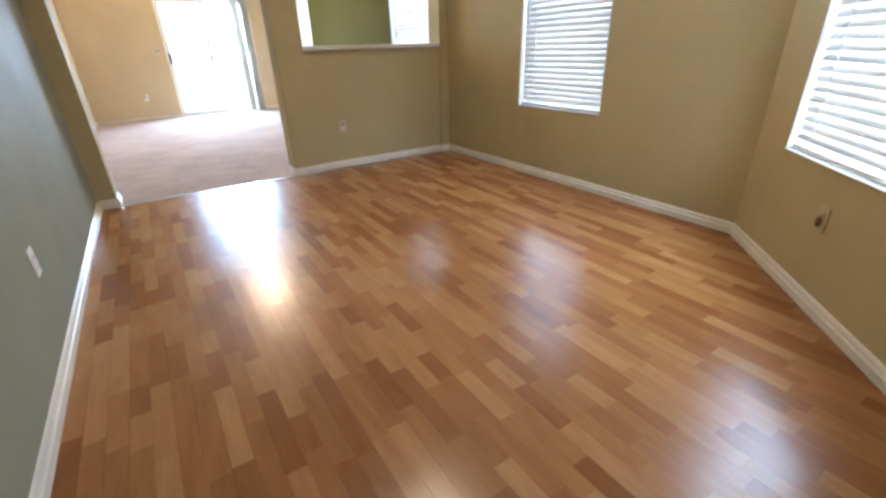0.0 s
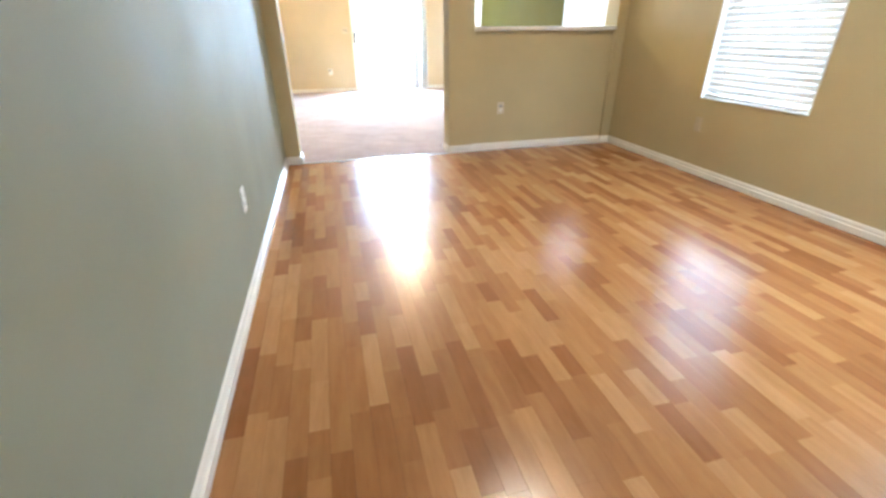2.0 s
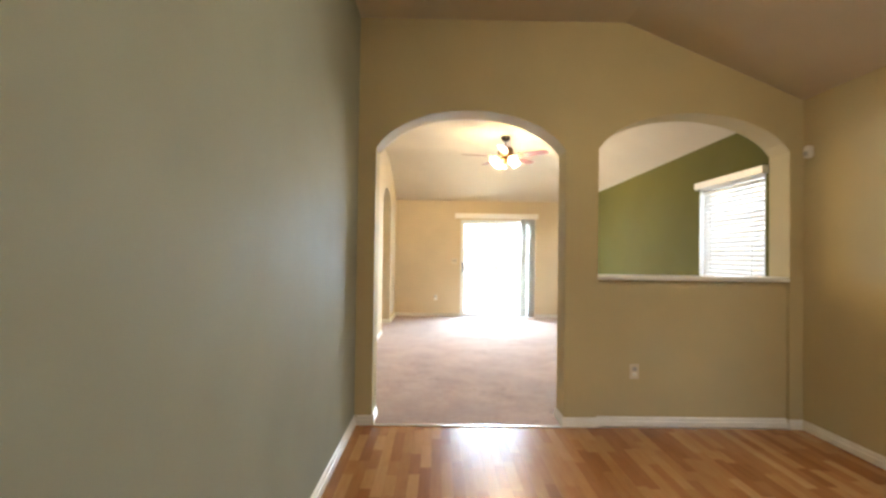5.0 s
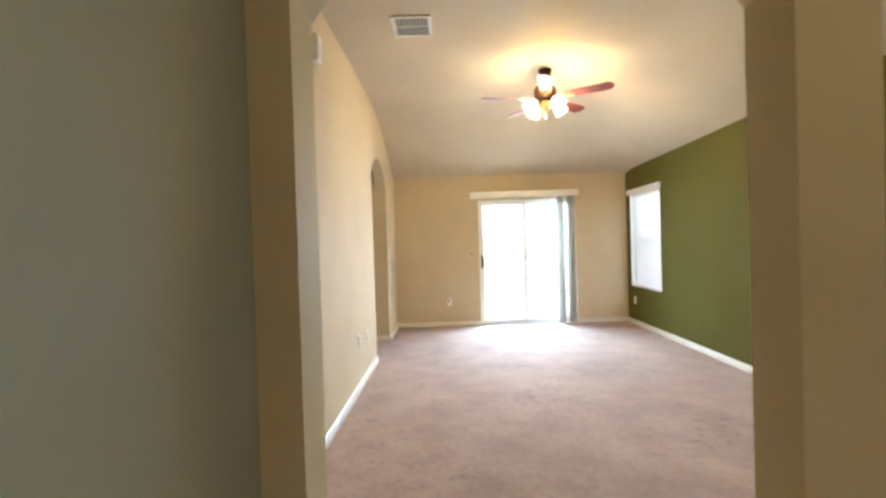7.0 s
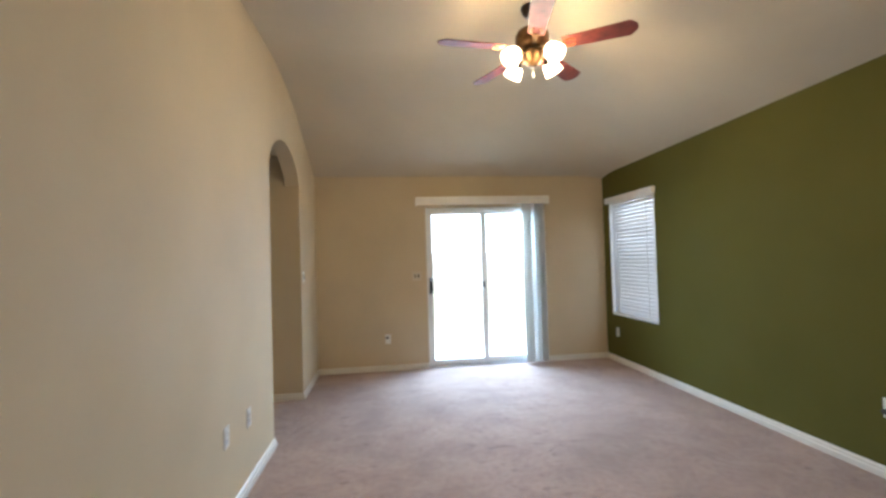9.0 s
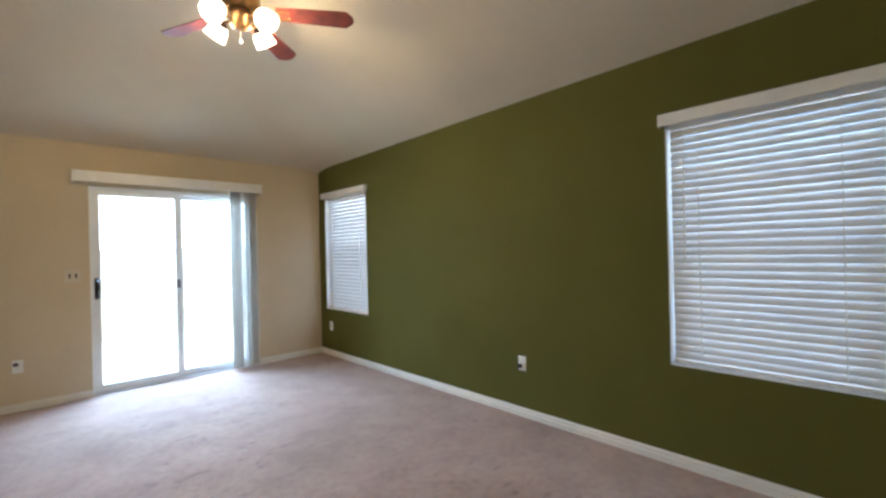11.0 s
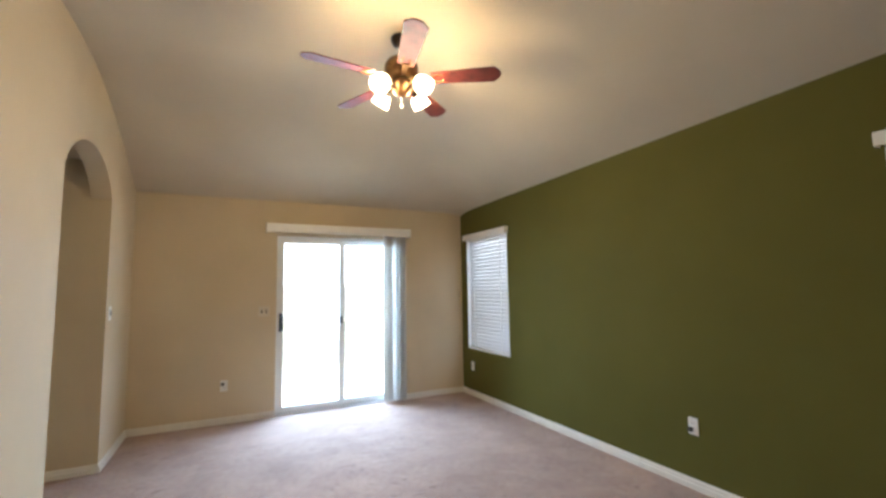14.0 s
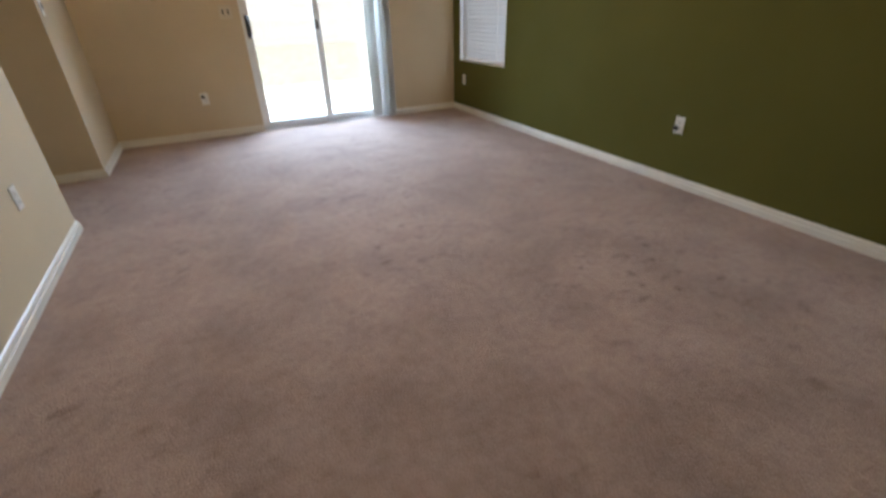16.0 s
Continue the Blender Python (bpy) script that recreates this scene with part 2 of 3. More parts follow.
def arch_height(u, u0, u1, spring, apex):
    """Flattened arch that meets its jambs at a slight corner."""
    half = (u1 - u0) / 2
    wide, drop = half * 1.055, 0.317
    rise = (apex - spring) / (1 - drop)
    return apex - rise + rise * math.sqrt(max(0, 1 - ((u - (u0 + u1) / 2) / wide) ** 2))


def columns_for(start, end, openings, top, knots=()):
    """Columns of a wall from start to end. An opening is (u0, u1, low, function of u for its head)."""
    cuts = {start, end, *knots}
    for u0, u1, low, head, steps in openings:
        cuts |= {u0 + (u1 - u0) * k / steps for k in range(steps + 1)}
    cuts = sorted(cuts)
    out = []
    for a, b in zip(cuts, cuts[1:]):
        mid, spans = (a + b) / 2, None
        for u0, u1, low, head, steps in openings:
            if u0 < mid < u1:
                spans = [(head(a), head(b), top(a), top(b))]
                if low > 0:
                    spans.insert(0, (0, 0, low, low))
        out.append((a, b, spans or [(0, 0, top(a), top(b))]))
    return out


def level(h):
    return lambda u: h


def dining_top(x):
    return min(FLAT_D, PLATE_D + (EAST_D - x) * (FLAT_D - PLATE_D) / (EAST_D - BREAK_D)) + 0.02


def living_height(x, y):
    return min(FLAT_L, PLATE_L + RISE * (EAST_L - x) + LEAN * (NORTH - y), PLATE_L + RISE * (NORTH - y))


def bay(u, z, d):
    """Bay wall: u along it, d outwards."""
    return (BAY[0] + BAYDIR[0] * u - BAYDIR[1] * d, BAY[1] + BAYDIR[1] * u + BAYDIR[0] * d, z)


# ---- floors and ceilings ----
structure("ground", block((-60, -60, -0.5), (70, 90, -0.12)), GRASS, "dry lawn around the house")
structure("subfloor", block((-0.6, SOUTH - 0.1, -0.12), (3.6, 0.0, -0.006)), SUBFLOOR, "dark underlay beneath the laminate floor")


def carpet():
    """Carpet with a slightly uneven surface and a cut edge at the arch."""
    bm = bmesh.new()
    nx, ny = 64, 90
    x0, x1, y0, y1 = -2.6, 3.53, 0.0, 5.90
    grid = []
    for j in range(ny + 1):
        row = []
        for i in range(nx + 1):
            x, y = x0 + (x1 - x0) * i / nx, y0 + (y1 - y0) * j / ny
            z = 0.004 + 0.003 * noise.noise((x * 1.7, y * 1.7, 0)) + 0.0015 * noise.noise((x * 7, y * 7, 3))
            if j == 0:
                y, z = y + 0.012 * noise.noise((x * 6, 0, 7)), 0.003
            row.append(bm.verts.new((x, y, z)))
        grid.append(row)
    for a, b in zip(grid, grid[1:]):
        for i in range(nx):
            bm.faces.new((a[i], a[i + 1], b[i + 1], b[i]))
    return bm


structure("slab", block((-2.7, 0.0, -0.12), (3.66, 6.04, -0.008)), CONCRETE, "concrete slab beneath the carpet")
structure("carpet", carpet(), CARPET, "worn pinkish beige cut pile carpet with faint stains", smooth=True)


def sheet(points, faces, up):
    """A ceiling: the faces seen from below and a back above them."""
    bm = bmesh.new()
    low = [bm.verts.new(p) for p in points]
    high = [bm.verts.new((p[0], p[1], p[2] + up)) for p in points]
    for f in faces:
        bm.faces.new([low[i] for i in f])
        bm.faces.new([high[i] for i in f][::-1])
    edges = [e for e in bm.edges if len(e.link_faces) == 1 and e.verts[0] in low]
    for e in edges:
        a, b = (low.index(v) for v in e.verts)
        bm.faces.new((low[a], low[b], high[b], high[a]))
    return bm


s0, s1 = SOUTH - 0.1, 0.02
slope_end = PLATE_D - 0.18 * (FLAT_D - PLATE_D) / (EAST_D - BREAK_D)
structure("ceiling_dining", sheet([(-0.1, s0, FLAT_D), (BREAK_D, s0, FLAT_D), (EAST_D + 0.18, s0, slope_end), (-0.1, s1, FLAT_D), (BREAK_D, s1, FLAT_D), (EAST_D + 0.18, s1, slope_end)],
          [(0, 1, 4, 3), (1, 2, 5, 4)], 0.12), CEIL, "painted vaulted ceiling with one sloping side")


def soft_min(a, b, k=0.26):
    h = max(0.0, k - abs(a - b)) / k
    return min(a, b) - h * h * k / 4


def soft_ceiling():
    """Hipped vault whose creases are rounded over in the plaster, with a back above it."""
    xw, xe, yn, ys, nx, ny = WEST_L - 0.15, EAST_L + 0.18, NORTH + 0.18, THICK - 0.05, 56, 80
    bm = bmesh.new()
    low, high = [], []
    for j in range(ny + 1):
        y = ys + (yn - ys) * j / ny
        row = []
        for i in range(nx + 1):
            x = xw + (xe - xw) * i / nx
            z = soft_min(soft_min(PLATE_L + RISE * (EAST_L - x) + LEAN * (NORTH - y), PLATE_L + RISE * (NORTH - y), 0.16), FLAT_L)
            row.append(bm.verts.new((x, y, z)))
        low.append(row)
        high.append([bm.verts.new((v.co.x, v.co.y, v.co.z + 0.12)) for v in row])
    for rows in (low, high):
        for a, b in zip(rows, rows[1:]):
            for i in range(nx):
                bm.faces.new((a[i], a[i + 1], b[i + 1], b[i]))
    for a, b in ((low[0], high[0]), (low[-1], high[-1]), ([r[0] for r in low], [r[0] for r in high]), ([r[-1] for r in low], [r[-1] for r in high])):
        for i in range(len(a) - 1):
            bm.faces.new((a[i], a[i + 1], b[i + 1], b[i]))
    return bm


structure("ceiling_living", soft_ceiling(), CEIL, "painted hipped vaulted ceiling", smooth=True)

# ---- walls ----
ARCH = (0.133, 1.60, 2.115, 2.415)
PASS = (1.85, 3.335, 2.135, 2.425)


def head_of(spec):
    return lambda u: arch_height(u, *spec)


structure("wall_west_dining", wall_mesh([(SOUTH, THICK, [(0, 0, FLAT_D + .02, FLAT_D + .02)])], 0, 0.12, lambda u, z, d: (-d, u, z)), SAGE, "grey green satin painted wall")
structure("wall_arch", wall_mesh(columns_for(0.0, EAST_D + 0.16, [(*ARCH[:2], 0, head_of(ARCH), 28), (*PASS[:2], 0, head_of(PASS), 28)], dining_top, (BREAK_D,)), 0, THICK, lambda u, z, d: (u, d, z)), TAN, "tan painted wall with an arched doorway and an arched opening")
structure("wall_half", wall_mesh([(PASS[0], PASS[1], [(0, 0, 1.125, 1.125)])], 0.03, 0.18, lambda u, z, d: (u, d, z)), TAN, "tan painted half wall beneath the arched opening")
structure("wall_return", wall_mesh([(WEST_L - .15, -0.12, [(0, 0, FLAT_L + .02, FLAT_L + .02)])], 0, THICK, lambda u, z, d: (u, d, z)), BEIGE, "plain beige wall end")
W1 = (-2.08, -1.166, 0.61, 2.10)
W2 = (0.32, 1.23, 0.61, 2.10)
W3 = (4.71, 5.68, 0.605, 2.075)
W4 = (0.465, 1.425, 0.612, 2.085)
structure("wall_east_dining", wall_mesh(columns_for(BAY[1], 0.0, [(W1[0], W1[1], W1[2], level(W1[3]), 1)], level(PLATE_D + .02)), 0, 0.16, lambda u, z, d: (EAST_D + d, u, z)), TAN, "tan painted outer wall with one window")
bayknot = (EAST_D - BREAK_D) / -BAYDIR[0]
structure("wall_bay", wall_mesh(columns_for(0.0, BAYLEN, [(W2[0], W2[1], W2[2], level(W2[3]), 1)], lambda u: dining_top(bay(u, 0, 0)[0]), (bayknot,) if bayknot < BAYLEN else ()), 0, 0.16, bay), TAN, "tan painted slanted bay wall with one window")
ex, ey = bay(BAYLEN, 0, 0)[:2]
structure("wall_entry_east", wall_mesh([(SOUTH, ey, [(0, 0, dining_top(ex), dining_top(ex))])], 0, 0.12, lambda u, z, d: (ex + d, u, z)), TAN, "plain tan entry wall")
structure("wall_south", wall_mesh([(-0.12, ex + 0.12, [(0, 0, FLAT_D + .02, FLAT_D + .02)])], 0, 0.12, lambda u, z, d: (u, SOUTH - d, z)), TAN, "plain tan wall closing the entry")
structure("wall_east_living", wall_mesh(columns_for(THICK, NORTH, [(W3[0], W3[1], W3[2], level(W3[3]), 1), (W4[0], W4[1], W4[2], level(W4[3]), 1)], lambda u: PLATE_L + .02 + LEAN * (NORTH - u)), 0, 0.16, lambda u, z, d: (EAST_L + d, u, z)), GREEN, "olive green painted wall with two windows")
SLIDER = (1.08, 2.62, 2.05)
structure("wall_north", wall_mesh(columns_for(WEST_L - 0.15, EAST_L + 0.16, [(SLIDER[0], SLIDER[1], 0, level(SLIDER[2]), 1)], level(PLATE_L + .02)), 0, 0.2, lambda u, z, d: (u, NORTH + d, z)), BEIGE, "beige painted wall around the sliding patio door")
NICHE = (3.76, 4.90, 2.18, 2.47)
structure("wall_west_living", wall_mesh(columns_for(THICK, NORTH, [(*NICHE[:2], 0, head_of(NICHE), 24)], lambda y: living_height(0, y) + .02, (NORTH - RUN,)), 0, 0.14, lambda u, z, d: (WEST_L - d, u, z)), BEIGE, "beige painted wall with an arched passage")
# hallway behind the arched passage
hx0, hx1 = -2.5, WEST_L - 0.14
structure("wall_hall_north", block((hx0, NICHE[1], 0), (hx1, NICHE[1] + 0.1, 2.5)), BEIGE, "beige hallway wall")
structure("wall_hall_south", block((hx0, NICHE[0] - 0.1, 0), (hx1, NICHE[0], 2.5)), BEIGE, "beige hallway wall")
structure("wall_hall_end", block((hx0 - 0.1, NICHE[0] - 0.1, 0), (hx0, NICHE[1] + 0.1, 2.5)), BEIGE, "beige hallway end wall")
structure("ceiling_hall", block((hx0, NICHE[0], 2.255), (hx1 - .45, NICHE[1], 2.54), 0, block((hx1 - .45, NICHE[0], 2.50), (hx1 - .001, NICHE[1], 2.54))), CEIL, "low hallway ceiling")


# ---- baseboards ----
def baseboard(p, q, label="white painted wooden baseboard"):
    """A moulded board from p to q on the floor; the room lies to its left."""
    p, q = Vector((*p, 0)), Vector((*q, 0))
    way = (q - p).normalized()
    side = Vector((-way.y, way.x, 0))
    bm = bmesh.new()
    profile = [(0.0005, 0.002), (0.018, 0.002), (0.018, 0.040), (0.011, 0.045), (0.011, 0.055), (0.007, 0.066), (0.0005, 0.073)]
    ends = [[bm.verts.new(e + side * d + Vector((0, 0, z))) for d, z in profile] for e in (p, q)]
    for k in range(len(profile)):
        j = (k + 1) % len(profile)
        bm.faces.new((ends[0][k], ends[0][j], ends[1][j], ends[1][k]))
    bm.faces.new(ends[0][::-1])
    bm.faces.new(ends[1])
    return structure("baseboard", bm, TRIM, label)


baseboard((0, 0), (0, SOUTH))
baseboard((ARCH[0] + .015, 0), (0.015, 0))
baseboard((ARCH[0], THICK), (ARCH[0], 0))
baseboard((ARCH[1], 0), (ARCH[1], THICK))
baseboard((PASS[0] + .01, 0), (ARCH[1] - .015, 0))
baseboard((PASS[1], 0.03), (PASS[0], 0.03))
baseboard((EAST_D, 0), (PASS[1] - .01, 0))
baseboard(BAY, (EAST_D, 0))
baseboard((ex, ey), BAY)
baseboard((ex, SOUTH), (ex, ey))
baseboard((0, SOUTH), (ex, SOUTH))
baseboard((EAST_L, THICK), (EAST_L, NORTH))
baseboard((EAST_L, NORTH), (SLIDER[1], NORTH))
baseboard((SLIDER[0], NORTH), (WEST_L, NORTH))
baseboard((WEST_L, NORTH), (WEST_L, NICHE[1] - .014))
baseboard((WEST_L, NICHE[1]), (hx0, NICHE[1]))
baseboard((hx0, NICHE[0]), (WEST_L, NICHE[0]))
baseboard((WEST_L, NICHE[0] + .014), (WEST_L, THICK))
baseboard((WEST_L, THICK), (ARCH[0], THICK))
baseboard((ARCH[1], THICK), (PASS[0], THICK))
structure("window_sill", block((PASS[0] + .002, -0.014, 1.127), (PASS[1] - .002, 0.213, 1.160), 0.008), TRIM, "white painted sill board on the half wall")
structure("trim_threshold", block((ARCH[0] + .02, -0.018, -0.004), (ARCH[1] - .02, 0.012, 0.0065), 0.003), ALU, "thin metal strip between laminate and carpet")


# ---- windows with blinds ----
def window(name, spec, place, label, daylight):
    """Single hung vinyl window set deep in its opening."""
    u0, u1, z0, z1 = spec
    w, h = u1 - u0, z1 - z0
    root = tagged(new(name), label, kind="structure")
    root.matrix_basis = place(u0, z0)
    bm = bmesh.new()
    for a, b in (((0, .09, 0), (.045, .15, h)), ((w - .045, .09, 0), (w, .15, h)), ((.045, .09, 0), (w - .045, .15, .045)), ((.045, .09, h - .045), (w - .045, .15, h))):
        block(a, b, 0.003, bm)
    part("window_frame", bm, VINYL, root)
    bm = bmesh.new()
    mid = h * 0.5
    for a, b in (((.045, .10, mid - .02), (w - .045, .145, mid + .02)), ((.045, .10, .045), (.075, .13, mid - .02)), ((w - .075, .10, .045), (w - .045, .13, mid - .02)), ((.075, .10, .045), (w - .075, .13, .075))):
        block(a, b, 0.003, bm)
    part("sash", bm, VINYL, root)
    for a, b in (((.075, .113, .075), (w - .075, .117, mid - .02)), ((.045, .128, mid + .02), (w - .045, .132, h - .045))):
        pane = part("pane", block(a, b), GLASS, root)
        pane.visible_shadow = False
    lamp = new("window_daylight", bpy.data.lights.new("window_daylight", "AREA"))
    lamp.data.shape, lamp.data.size, lamp.data.size_y = "RECTANGLE", w - .02, h - .02
    lamp.data.energy, lamp.data.color = daylight, (.80, .89, 1.0)
    inward = root.matrix_basis @ pose(w / 2, .19, h / 2, -90, 0, 0)
    if inward.determinant() < 0:
        inward = inward @ Matrix.Diagonal((-1, 1, 1, 1))
    lamp.matrix_world = inward
    # white painted drywall returns of the opening
    bm = bmesh.new()
    for a, b in (((-.0, -.004, 0.004), (.006, .09, h - .004)), ((w - .006, -.004, 0.004), (w, .09, h - .004)), ((.006, -.012, 0), (w - .006, .09, .008)), ((.006, .0, h - .006), (w - .006, .09, h))):
        block(a, b, 0, bm)
    part("jamb_liner", bm, VINYL, root)
    return root


SLAT_MESHES = {}


def slat_mesh(width):
    if width not in SLAT_MESHES:
        bm = bmesh.new()
        n, deep, thick = 6, 0.050, 0.0028
        rings = []
        for x in (-width / 2, width / 2):
            ring = []
            for k in range(n + 1):
                s = k / n * 2 - 1
                ring.append((s * deep / 2, 0.0035 * (1 - s * s)))
            ring = [(d, z + thick / 2) for d, z in ring] + [(d, z - thick / 2) for d, z in ring[::-1]]
            rings.append([bm.verts.new((x, d, z)) for d, z in ring])
        m = len(rings[0])
        for k in range(m):
            bm.faces.new((rings[0][k], rings[0][(k + 1) % m], rings[1][(k + 1) % m], rings[1][k]))
        bm.faces.new(rings[0][::-1])
        bm.faces.new(rings[1])
        bmesh.ops.recalc_face_normals(bm, faces=bm.faces[:])
        me = bpy.data.meshes.new("slat")
        bm.to_mesh(me)
        bm.free()
        me.materials.append(SLAT)
        SLAT_MESHES[width] = me
    return SLAT_MESHES[width]


def blind(spec, place, tilt, label, gap=0.018):
    """Horizontal blind inside the opening, its valance standing proud of the wall."""
    u0, u1, z0, z1 = spec
    w, h = u1 - u0, z1 - z0
    width = round(w - 2 * gap, 3)
    root = thing("window_blind", place(u0, z0), label, "window blind", "white blinds in the windows")
    bm = outline([(-.028, h - .030), (w + .028, h - .030), (w + .028, h + .042), (-.028, h + .042)], .012, .003)
    bmesh.ops.translate(bm, verts=bm.verts[:], vec=(0, -.05, 0))
    for x in (-.028, w + .016):
        block((x, -.04, h - .030), (x + .012, -.001, h + .042), 0.002, bm)
    part("valance", bm, WHITE, root)
    part("headrail", block((gap, .005, h - .05), (w - gap, .055, h - .008), .003), WHITE, root)
    pitch, top = 0.0445, h - .075
    count = int((top - .045) / pitch) + 1
    rnd = random.Random(round(u0 * 100))
    for k in range(count):
        s = new("slat", slat_mesh(width))
        s.parent = root
        s.matrix_basis = pose(w / 2, .032, top - k * pitch, tilt + rnd.uniform(-2.5, 2.5), rnd.uniform(-.15, .15), 0)
    part("bottom_rail", block((gap, .012, .014), (w - gap, .052, .034), .004), WHITE, root)
    for x in (.17, w - .17):
        bm = rod([(x, .005, .02), (x, .005, h - .05)], .0024, 5)
        join(bm, rod([(x, .058, .02), (x, .058, h - .05)], .0012, 5))
        part("ladder_cord", bm, WHITE, root)
    part("tilt_wand", rod([(w - .10, -.004, h - .06), (w - .095, -.012, h * .42)], .004, 6), WHITE, root)
    return root


def east_at(x):
    """Window pose on an east wall: local x runs along the wall southwards, local y outwards."""
    return lambda u0, z0: Matrix(((0, 1, 0, x), (1, 0, 0, u0), (0, 0, 1, z0), (0, 0, 0, 1)))


def bay_at(u0, z0):
    o = bay(u0, z0, 0)
    return Matrix(((BAYDIR[0], -BAYDIR[1], 0, o[0]), (BAYDIR[1], BAYDIR[0], 0, o[1]), (0, 0, 1, z0), (0, 0, 0, 1)))


for name, spec, place, tilt, text, power in (("window_1", W1, east_at(EAST_D), 62, "dining room", 4.6), ("window_2", W2, bay_at, 63, "bay", 16), ("window_3", W3, east_at(EAST_L), 60, "green wall", 4.5), ("window_4", W4, east_at(EAST_L), 63, "green wall", 4.5)):
    window(name, spec, place, "white vinyl single hung window in the " + text, power)
    blind(spec, place, tilt, {"dining room": "white slatted blind, nearly closed, in the dining window", "bay": "white slatted blind, half open, in the bay window", "green wall": "white slatted blind, nearly closed, on the green wall"}[text])


# ---- sliding patio door and its vertical blind ----
def patio_door():
    x0, x1, top = SLIDER
    root = tagged(new("door_1"), "closed white framed sliding glass patio door", kind="structure")
    root.matrix_basis = pose(x0, NORTH, 0)
    w, y = x1 - x0, 0.02
    bm = bmesh.new()
    for a, b in (((0, y, 0), (.03, y + .09, top)), ((w - .03, y, 0), (w, y + .09, top)), ((.03, y, top - .035), (w - .03, y + .09, top))):
        block(a, b, .003, bm)
    part("door_frame", bm, VINYL, root)
    bm = block((.03, y - .02, .0), (w - .03, y + .09, .022), .002)
    for k in (.02, .055):
        block((.03, y + k, .02), (w - .03, y + k + .004, .032), 0, bm)
    part("track", bm, ALU, root)
    mid = w * .5
    for a, b, dy in ((.03, mid + .012, .012), (mid - .018, w - .03, .05)):
        bm = bmesh.new()
        st = .052
        for p, q in (((a, y + dy, .03), (a + st, y + dy + .03, top - .035)), ((b - st, y + dy, .03), (b, y + dy + .03, top - .035)), ((a + st, y + dy, .03), (b - st, y + dy + .03, .09)), ((a + st, y + dy, top - .085), (b - st, y + dy + .03, top - .035))):
            block(p, q, .003, bm)
        leaf = part("door_panel", bm, VINYL, root)
        pane = part("pane", block((a + st, y + dy + .012, .09), (b - st, y + dy + .017, top - .085)), GLASS, leaf)
        pane.visible_shadow = False
        if dy < .03:
            bm = outline([(a + .004, .94), (a + .044, .94), (a + .052, .98), (a + .052, 1.11), (a + .044, 1.15), (a + .004, 1.15)], .014, .003)
            bmesh.ops.translate(bm, verts=bm.verts[:], vec=(0, y + dy - .014, 0))
            join(bm, rod([(a + .026, y + dy - .012, .96), (a + .026, y + dy - .045, .98), (a + .026, y + dy - .045, 1.11), (a + .026, y + dy - .012, 1.13)], .011, 8))
            part("handle", bm, BLACK, leaf, "black pull handle")
            part("latch", block((b - .050, y + dy - .014, 1.00), (b - .012, y + dy - .001, 1.09), .004), LATCHGREY, leaf, "grey latch")
    return root


patio_door()
sky_lamp = new("door_daylight", bpy.data.lights.new("door_daylight", "AREA"))
sky_lamp.data.shape, sky_lamp.data.size, sky_lamp.data.size_y = "RECTANGLE", SLIDER[1] - SLIDER[0] - .02, 1.8
sky_lamp.data.energy, sky_lamp.data.color = 72, (.56, .78, 1.0)
sky_lamp.matrix_world = pose((SLIDER[0] + SLIDER[1]) / 2, NORTH + .80, 1.48, -49, 0, 0)
sky_lamp.data.spread = radians(160)


def vertical_blind():
    root = thing("vertical_blind", pose(0, NORTH, 0), "vertical vinyl blind drawn aside beneath a white valance", "vertical blind")
    x0, x1, z0, z1 = 0.955, 2.702, 2.074, 2.180
    bm = block((x0, -.115, z0), (x1, -.103, z1), .004)
    for x in (x0, x1 - .012):
        block((x, -.103, z0), (x + .012, -.001, z1), .003, bm)
    block((x0 + .012, -.103, z1 - .012), (x1 - .012, -.001, z1), 0, bm)
    part("valance", bm, WHITE, root)
    part("headrail", block((x0 + .03, -.075, z0 + .03), (x1 - .03, -.035, z1 - .014), .003), ALU, root)
    rnd = random.Random(4)
    for k in range(15):
        x = 2.36 + k * .0196
        bm = bmesh.new()
        n, wide = 6, .089
        rows = []
        for z in (.025, 2.11):
            row = []
            for side in (1, -1):
                for j in range(n + 1):
                    s = (j / n * 2 - 1) * side
                    row.append(bm.verts.new((s * wide / 2, .009 * (1 - s * s) + side * .0006, z)))
            rows.append(row)
        m = len(rows[0])
        for j in range(m):
            bm.faces.new((rows[0][j], rows[0][(j + 1) % m], rows[1][(j + 1) % m], rows[1][j]))
        bm.faces.new(rows[0][::-1])
        bm.faces.new(rows[1])
        v = part("vane", bm, VANE, root)
        v.matrix_basis = pose(x, -.06, 0, 0, 0, 62 + rnd.uniform(-14, 14))
    return root


vertical_blind()


